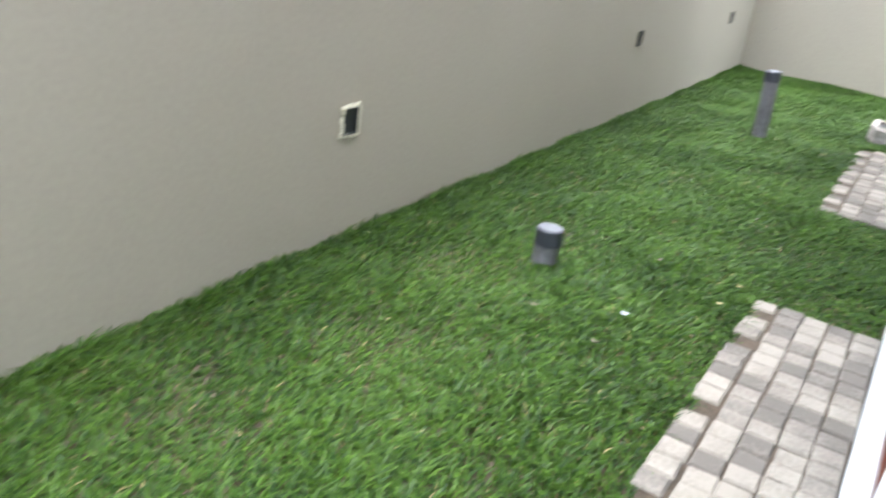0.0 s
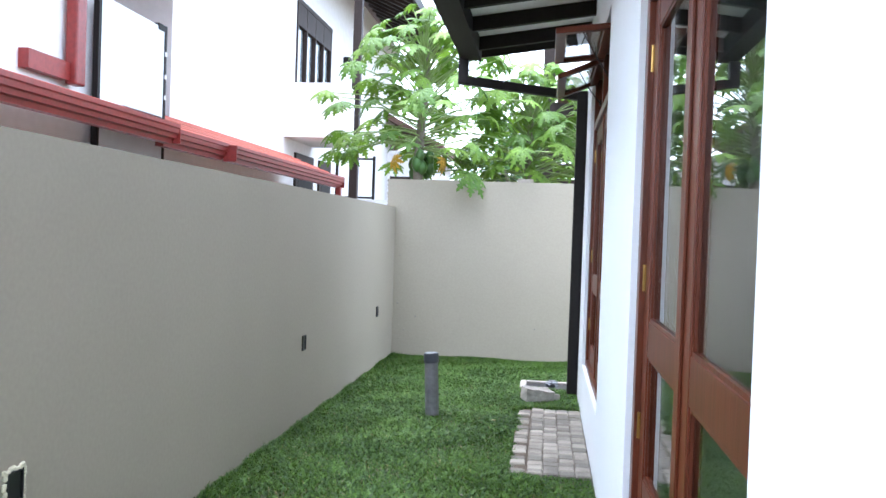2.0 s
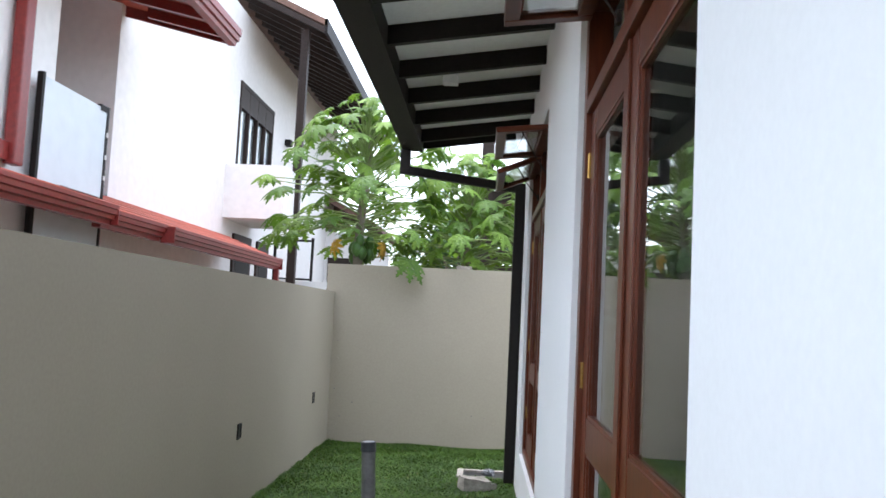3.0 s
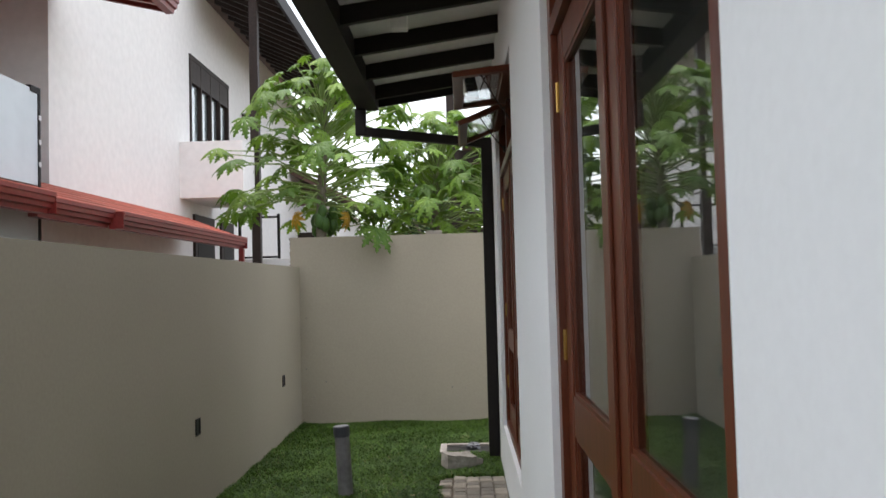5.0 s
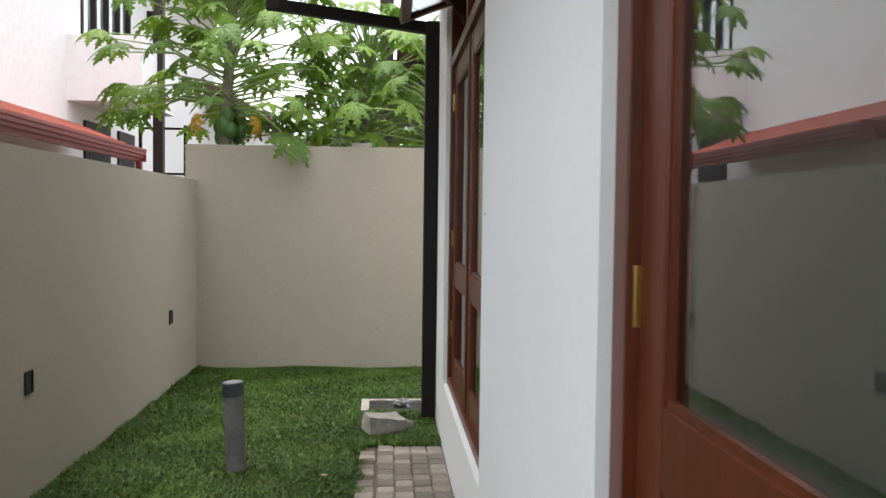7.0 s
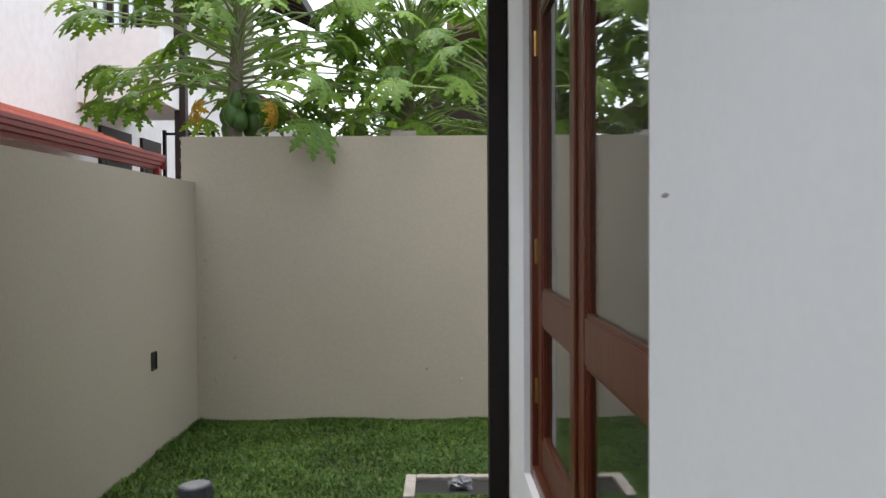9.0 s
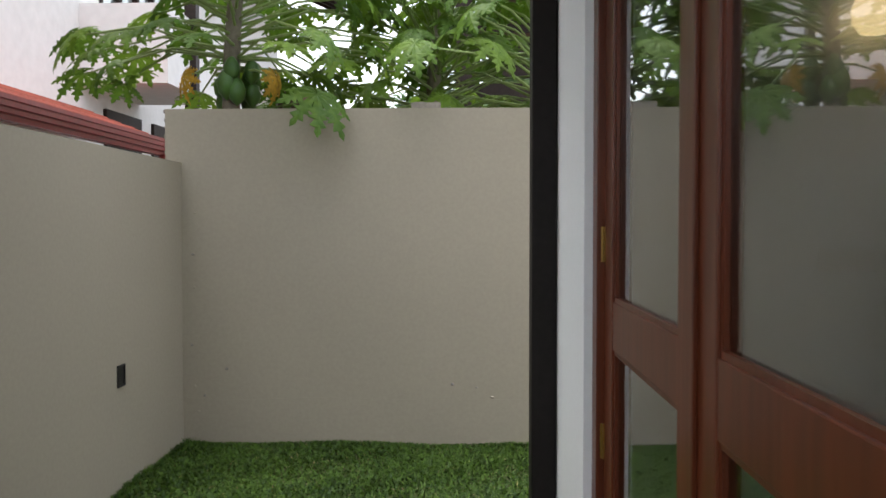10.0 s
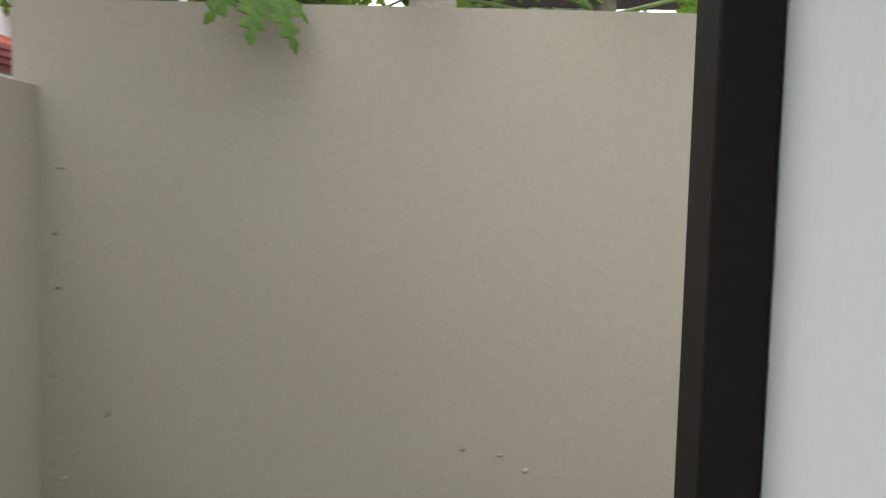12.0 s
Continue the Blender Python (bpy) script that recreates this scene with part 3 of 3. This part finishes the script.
def tiled_slope(y0, y1, x_low, z_low, x_high, z_high):
    """A sloping bed with courses of red tiles laid on it, each course lapping the one below."""
    bed = lp("roof_slope", profile_bar([(x_low, z_low - 0.05), (x_high, z_high - 0.05), (x_high, z_high), (x_low, z_low)], y0, y1), REDTILE, "red roof tiles")
    courses = 6
    for k in range(courses):
        u, v = k / courses, min(1.0, (k + 1.12) / courses)
        xa, za, xb, zb = x_low + (x_high - x_low) * u, z_low + (z_high - z_low) * u, x_low + (x_high - x_low) * v, z_low + (z_high - z_low) * v
        lp("tile_course", profile_bar([(xa, za + 0.012), (xb, zb + 0.002), (xb, zb + 0.014), (xa, za + 0.030)], y0 + 0.01, y1 - 0.01), REDTILE, "", bed)


tiled_slope(0.0, 8.45, -3.93, 2.48, -4.45, 2.66)
tiled_slope(8.46, 15.6, -3.93, 2.46, -4.99, 2.87)
lp("gutter_drop", box(-3.92, -3.83, 15.45, 15.55, 0.0, 2.27, bevel=0.01), RED, "red downpipe")
# low white wall past the corner
tagged(part("garden_wall", box(-4.99, -2.4, 17.7, 17.85, 0, 2.14), OLDWHITE), "low white garden wall behind the boundary", "wall", kind="structure")

gate = empty("metal_gate", Matrix.Translation((-4.1, 17.77, 2.14)))
tagged(gate, "small black steel frame gate on the white garden wall", "gate")
for x in (-0.42, -0.03, 0.38):
    part("post", box(x, x + 0.05, -0.03, 0.03, -0.004, 0.92), BLACK, gate)
for z in (0.02, 0.84):
    part("rail", box(-0.37, 0.38, -0.02, 0.02, z, z + 0.04), BLACK, gate)

# distant white house with brown roof, behind the trees
far = empty("far_house", Matrix.Translation((-3.2, 26, 0)))
tagged(far, "white house with brown roof behind the trees", "house")
part("wall", box(-3.4, -0.5, 0, 6, 0, 4.0), OLDWHITE, far)
part("roof", profile_bar([(-4.0, 4.0), (-1.95, 5.0), (0.0, 4.0), (0.0, 4.15), (-1.95, 5.2), (-4.0, 4.15)], -0.6, 6.6), BROWNROOF, far, "brown tiled gable roof")
for a in (-3.1, -1.7):
    part("window", box(a, a + 1.0, -0.03, 0.02, 1.6, 3.2), DARKWOOD, far, "dark timber window")
shed = empty("dark_shed", Matrix.Translation((0.80, 14.2, 0)))
tagged(shed, "dark brown timber outbuilding behind the papaya trees", "shed")
for k in range(15):
    part("board", box(-0.75, 1.6, 0.0, 0.05, k * 0.25, k * 0.25 + 0.19), DARKWOOD, shed)
part("corner_post", box(-0.95, -0.75, -0.1, 0.12, 0, 4.6), DARKWOOD, shed)
part("roof", box(-0.7, 2.0, -0.4, 2.4, 3.76, 3.9), BROWNROOF, shed)


# ---- papaya trees behind the end wall ----
def papaya_leaf_mesh(name, mat, seed):
    """A palmate leaf of seven deeply cut lobes, stalk at the origin, lying along +x, gently folded."""
    rnd = random.Random(seed)
    bm = bmesh.new()
    centre = bm.verts.new((0, 0, 0.03))
    for k in range(9):
        a = radians(-152 + 38 * k)
        reach = (0.20, 0.27, 0.34, 0.39, 0.42, 0.39, 0.34, 0.27, 0.20)[k] * rnd.uniform(0.9, 1.1)
        d, s = Vector((math.cos(a), math.sin(a), 0)), Vector((-math.sin(a), math.cos(a), 0))
        droop = rnd.uniform(0.30, 0.55)

        def at(r, w, up=0.0):
            return bm.verts.new(d * reach * r + s * reach * w + Vector((0, 0, 0.03 - droop * reach * r * r + up)))
        steps = ((0.22, 0.08), (0.34, 0.11), (0.41, 0.26), (0.50, 0.12), (0.57, 0.26), (0.66, 0.09), (0.74, 0.20), (0.82, 0.06), (0.90, 0.085))
        left = [at(r + (0.05 if w > 0.1 else 0), w) for r, w in steps]
        right = [at(r + (0.05 if w > 0.1 else 0), -w) for r, w in steps]
        mid = [at(r, 0, 0.010) for r, w in steps]
        tip = at(1.0, 0)
        bm.faces.new((centre, mid[0], left[0]))
        bm.faces.new((centre, right[0], mid[0]))
        for i in range(8):
            bm.faces.new((mid[i], mid[i + 1], left[i + 1], left[i]))
            bm.faces.new((right[i], right[i + 1], mid[i + 1], mid[i]))
        bm.faces.new((mid[8], tip, left[8]))
        bm.faces.new((right[8], tip, mid[8]))
    me = bpy.data.meshes.new(name)
    bm.normal_update()
    bm.to_mesh(me)
    bm.free()
    me.materials.append(mat)
    return me


LEAVES = [papaya_leaf_mesh("papaya_leaf", LEAF, s) for s in range(4)]
OLD_LEAF = papaya_leaf_mesh("papaya_leaf_old", YELLOW, 9)


def papaya(x, y, top, label, seed, crown, leaf_scale, fruits=0, yellow=0, levels=1.1, spread=1.0, low=()):
    rnd = random.Random(seed)
    tree = empty("papaya_tree", Matrix.Translation((x, y, 0)))
    tagged(tree, label, "tree", group="papaya trees behind the wall")
    tk = bmesh.new()
    pts = [Vector((0.03 * math.sin(2.1 * z), 0.03 * math.cos(1.7 * z), z)) for z in [float(q) for q in np.linspace(-0.02, top, 12)]]
    tube(tk, pts, [float(q) for q in np.linspace(0.085, 0.045, 12)], 12)
    part("trunk", tk, TRUNK, tree, smooth=True)

    def leaf_at(start, ang, length, rise, old, scale, over=False):
        out = Vector((math.cos(ang), math.sin(ang), 0))
        tip = start + out * length * math.cos(rise) + Vector((0, 0, length * math.sin(rise)))
        mid = (start + tip) / 2 + Vector((0, 0, 0.10 * length))
        if y + tip.y - 0.2 < END + 0.3 and tip.z < 2.45 and not old and not over:
            return
        st = bmesh.new()
        tube(st, [start, mid, tip], [0.012, 0.009, 0.006], 6, caps=False)
        part("petiole", st, STEM, tree)
        lf = new("leaf", OLD_LEAF if old else rnd.choice(LEAVES))
        lf.parent = tree
        tilt = 80 if old else 48 if over else rnd.uniform(0, 45)
        lf.matrix_local = Matrix.Translation(tip) @ Euler((radians(rnd.uniform(-25, 25)), radians(tilt), ang + rnd.uniform(-0.4, 0.4))).to_matrix().to_4x4() @ Matrix.Scale(scale, 4)

    for k in range(crown):
        u = k / crown
        z = top - levels * u
        leaf_at(Vector((0, 0, z)), k * 2.4 + rnd.uniform(-0.3, 0.3), spread * (0.35 + 0.55 * min(1, u * 1.6)) * rnd.uniform(0.5, 1.12),
                radians(65 - 75 * u + rnd.uniform(-10, 10)), False, leaf_scale * (0.55 + 0.45 * min(1, u * 2.5)) * rnd.uniform(0.8, 1.15))
    for k in range(yellow):
        leaf_at(Vector((0, 0, top - levels - 0.02 * k)), radians(200 + 135 * k), 0.34, radians(-12), True, 0.43)
    for dx, dy, dz, sc in low:   # single low leaves that hang over the wall
        a = math.atan2(dy, dx)
        leaf_at(Vector((0, 0, top - levels * 0.95)), a, math.hypot(dx, dy), math.atan2(dz, math.hypot(dx, dy)), False, sc, dy < -0.7)
    for k in range(fruits):
        fb = bmesh.new()
        a, zz = k * 2.2, top - levels - 0.02 - 0.05 * (k % 5)
        rr = rnd.uniform(0.055, 0.075)
        c = Vector((math.cos(a) * 0.11, math.sin(a) * 0.11, zz))
        tube(fb, [c + Vector((0, 0, d * rr * 2.6)) for d in (0.55, 0.5, 0.3, 0, -0.3, -0.5, -0.6)], [rr * q for q in (0.12, 0.35, 0.75, 1.0, 0.85, 0.4, 0.05)], 12)
        part("fruit", fb, FRUIT, tree, "unripe green papaya fruit", smooth=True)
    return tree


papaya(-1.60, 10.60, 3.80, "papaya tree with green fruit and yellowed lower leaves", 1, 140, 0.61, fruits=10, yellow=2, levels=1.35, spread=1.35,
       low=((0.73, -0.80, -0.40, 0.70), (0.95, 0.1, 0.05, 0.6), (-0.95, 0.2, 0.0, 0.6), (-1.2, 0.3, -0.05, 0.6), (-1.15, 0.1, 0.2, 0.6), (0.5, 0.2, -0.1, 0.5)))
papaya(-0.25, 11.5, 3.30, "leafy green papaya tree behind the wall", 2, 125, 0.63, levels=1.25, spread=1.4)
papaya(0.55, 10.9, 3.0, "papaya tree with long pale stalks behind the wall", 3, 74, 0.58, levels=1.0, spread=1.35)


# distant broad-leaved trees: trunk, limbs and a crown of many small leaves
def far_tree(x, y, h, r, seed):
    rnd = random.Random(seed)
    t = empty("broadleaf_tree", Matrix.Translation((x, y, 0)))
    tagged(t, "distant dark green broad-leaved tree with uneven crown", "tree", group="distant trees")
    tb = bmesh.new()
    tube(tb, [(0, 0, -0.02), (0.1, 0, h * 0.4), (0, 0.1, h * 0.75)], [0.2, 0.15, 0.06], 8)
    for k in range(6):
        a = k * 1.05
        tube(tb, [(0.08, 0, h * 0.4), (math.cos(a) * r * 0.4, math.sin(a) * r * 0.4, h * 0.6), (math.cos(a) * r * 0.75, math.sin(a) * r * 0.75, h * 0.75)], [0.09, 0.06, 0.02], 6)
    part("trunk", tb, TRUNK, t)
    verts, faces = [], []
    clumps = [Vector((rnd.gauss(0, r * 0.5), rnd.gauss(0, r * 0.5), h * 0.68 + rnd.gauss(0, h * 0.13))) for _ in range(26)]
    for _ in range(3200):
        c = rnd.choice(clumps) + Vector((rnd.gauss(0, 0.3), rnd.gauss(0, 0.3), rnd.gauss(0, 0.24)))
        u = Vector((rnd.gauss(0, 1), rnd.gauss(0, 1), rnd.gauss(0, 0.6))).normalized() * 0.16
        w = u.orthogonal().normalized() * 0.06
        i = len(verts)
        verts += [c - u, c + w, c + u, c - w]
        faces.append((i, i + 1, i + 2, i + 3))
    me = bpy.data.meshes.new("crown")
    me.from_pydata(verts, [], faces)
    me.materials.append(FARLEAF)
    cr = new("crown", me)
    cr.parent = t


for k, (x, y, h, r) in enumerate(((1.5, 22, 5.4, 1.5), (-1.2, 34, 6.2, 2.2), (3.5, 30, 6.5, 2.4), (-14, 45, 7, 3))):
    far_tree(x, y, h, r, 20 + k)


# ---- pavers and grass last ----
def paver_strip(name, x0, x1, y0, y1, seed, label):
    rnd = random.Random(seed)
    base = part(name, box(x0 + 0.02, x1, y0 + 0.02, y1 - 0.02, -0.011, 0.006), EARTH)
    tagged(base, label, "paving", kind="structure")
    shapes = []
    for k in range(5):
        bm = bmesh.new()
        block(bm, -0.0485, 0.0485, -0.0485, 0.0485, -0.02, 0.03)
        top = [e for e in bm.edges if all(v.co.z > 0 for v in e.verts)]
        bmesh.ops.bevel(bm, geom=top, offset=0.008, segments=1, affect="EDGES")
        for v in bm.verts:
            v.co += 0.0025 * Vector(noise.noise_vector(v.co * 30 + Vector((k * 5, 0, 0))))
        me = bpy.data.meshes.new("paver")
        bm.to_mesh(me)
        bm.free()
        me.materials.append(PAVER)
        shapes.append(me)
    cols, rows = round((x1 - x0) / 0.1), round((y1 - y0) / 0.1)
    for j in range(rows):
        for i in range(cols):
            if i == 0 and j % 3 == 1 and rnd.random() < 0.6:
                continue
            p = new("paver", rnd.choice(shapes))
            p.parent = base
            p.location = (x1 - 0.05 - (cols - 1 - i) * 0.1 - (0.010 if i == 0 else 0) + rnd.uniform(-0.003, 0.003), y0 + 0.05 + j * 0.1 + rnd.uniform(-0.003, 0.003), rnd.uniform(-0.004, 0.004) - 0.014)
            p.rotation_euler = (rnd.uniform(-0.02, 0.02), rnd.uniform(-0.02, 0.02), rnd.uniform(-0.03, 0.03) + rnd.choice((0, 1, 2, 3)) * math.pi / 2)


PAVES = ((-0.165, 0.335, 0.6, 3.6), (-0.165, 0.335, 5.23, 7.23))
paver_strip("pavement_near", *PAVES[0], 5, "grey and cream concrete pavers beside the house wall")
paver_strip("pavement_far", *PAVES[1], 6, "grey and cream concrete pavers set in the lawn")


def grass(name, count, x0, x1, y0, y1, seed, mat, h0, h1, width, label):
    """Broad short blades, each a bent strip of three faces."""
    g = np.random.RandomState(seed)
    x, y = g.uniform(x0, x1, count), g.uniform(y0, y1, count)
    keep = np.ones(count, bool)
    for a, b, c, d in PAVES:
        edge = 0.015 * np.sin(y * 23) + 0.01
        keep &= ~((x > a + edge) & (x < b + 0.02) & (y > c + 0.02) & (y < d - 0.015))
    keep &= ~((x > -0.20) & (x < 0.50) & (y > 8.20) & (y < 8.53))
    keep &= x < np.where(y < HOUSE_END + 0.05, HOUSE - 0.01, 9.0)
    x, y = x[keep], y[keep]
    n = len(x)
    a = g.uniform(0, 2 * np.pi, n)
    h = g.uniform(h0, h1, n) * (0.75 + 0.35 * np.sin(x * 5.1 + 1.3 * np.sin(y * 3.7)) * np.cos(y * 4.3))
    lean = g.uniform(0.5, 1.7, n) * h
    w = g.uniform(0.6, 1.2, n) * width
    d, s = np.stack([np.cos(a), np.sin(a), 0 * a], 1), np.stack([-np.sin(a), np.cos(a), 0 * a], 1)
    root = np.stack([x, y, 0 * x - 0.012], 1)
    up = np.array([0, 0, 1.0])
    mid = root + d * (lean * 0.35)[:, None] + up * (h * 0.75)[:, None]
    tip = root + d * lean[:, None] + up * (h * 0.95)[:, None]
    hw = (w / 2)[:, None] * s
    v = np.stack([root - hw * 0.7, root + hw * 0.7, mid - hw, mid + hw, tip], 1).reshape(-1, 3)
    k = np.arange(n)[:, None] * 5
    loops = np.concatenate([k + [0, 1, 3], k + [0, 3, 2], k + [2, 3, 4]], 1).reshape(-1)
    me = bpy.data.meshes.new(name)
    me.vertices.add(len(v))
    me.vertices.foreach_set("co", v.ravel())
    me.loops.add(len(loops))
    me.loops.foreach_set("vertex_index", loops)
    me.polygons.add(len(loops) // 3)
    me.polygons.foreach_set("loop_start", np.arange(0, len(loops), 3))
    me.update(calc_edges=True)
    me.materials.append(mat)
    tagged(new(name, me), label, "grass", kind="stuff")


grass("grass", 270000, LEFT + 0.005, 0.9, 0.4, END - 0.005, 11, GRASS, 0.026, 0.05, 0.0085, "short dense green broad-bladed lawn grass")
grass("grass_back", 20000, LEFT + 0.005, 0.34, BACK, 0.4, 12, GRASS, 0.030, 0.060, 0.010, "short green lawn grass behind")
grass("dry_grass", 5000, LEFT + 0.01, 0.33, 0.8, END - 0.01, 13, STRAW, 0.02, 0.045, 0.006, "dry straw-coloured blades among the grass")

# taller tufts against the foot of the walls
grass("grass_edge", 1500, LEFT + 0.02, 0.33, END - 0.05, END - 0.012, 14, GRASS, 0.022, 0.05, 0.008, "taller grass tufts along the foot of the end wall")
grass("grass_edge_side", 3200, LEFT + 0.006, LEFT + 0.05, 0.8, END - 0.02, 15, GRASS, 0.035, 0.07, 0.007, "taller grass tufts along the foot of the boundary wall")

# plaster chips on the end wall
wall_north = bpy.data.objects["wall_north"]
rnd = random.Random(8)
for x, z in ((-1.52, 0.47), (-1.73, 1.19), (-1.71, 1.45), (-1.72, 0.98), (-1.74, 0.62), (0.05, 0.36), (-0.1, 0.38), (-1.72, 0.36), (-1.66, 0.30), (0.15, 0.30), (-1.7, 0.20)):
    bm = bmesh.new()
    bmesh.ops.create_icosphere(bm, subdivisions=2, radius=1.0)
    w, t = rnd.uniform(0.008, 0.016), rnd.uniform(0.006, 0.011)
    for v in bm.verts:
        v.co = Vector((v.co.x * w, v.co.y * 0.006, v.co.z * t)) + 0.004 * Vector(noise.noise_vector(v.co * 3 + Vector((x * 9, z * 9, 0))))
    bmesh.ops.translate(bm, vec=(x, END - 0.001, z), verts=bm.verts[:])
    part("plaster_chip", bm, CONCRETE if rnd.random() < 0.4 else BEIGE, wall_north)

# an uneven day joint in the plaster low on the end wall, and the broken plaster at its free end
bm = bmesh.new()
xs = [float(q) for q in np.linspace(-1.79, 0.9, 110)]
rings = []
for x in xs:
    z = 0.285 + 0.018 * noise.noise(Vector((x * 1.7, 3, 0))) + 0.006 * noise.noise(Vector((x * 11, 5, 0)))
    d = 0.0006 + 0.0012 * noise.noise(Vector((x * 6, 9, 0)))
    rings.append([bm.verts.new((x, END + 0.002, z - 0.012)), bm.verts.new((x, END - max(d, 0.0003), z - 0.002)), bm.verts.new((x, END + 0.002, z + 0.004))])
for a, b in zip(rings, rings[1:]):
    bm.faces.new((a[0], b[0], b[1], a[1]))
    bm.faces.new((a[1], b[1], b[2], a[2]))
part("plaster_joint", bm, BEIGE, wall_north)
for k in range(16):
    bm = bmesh.new()
    bmesh.ops.create_icosphere(bm, subdivisions=2, radius=1.0)
    z = 1.78 + 0.32 * (k + rnd.random()) / 16
    for v in bm.verts:
        v.co = Vector((v.co.x * 0.014, v.co.y * 0.02, v.co.z * 0.016)) + 0.008 * Vector(noise.noise_vector(v.co * 2 + Vector((k * 3, 0, 0))))
    bmesh.ops.translate(bm, vec=(LEFT - 0.10, END + 0.02 + 0.1 * rnd.random(), z), verts=bm.verts[:])
    part("plaster_crumb", bm, CONCRETE if k % 3 == 0 else BEIGE, wall_north)
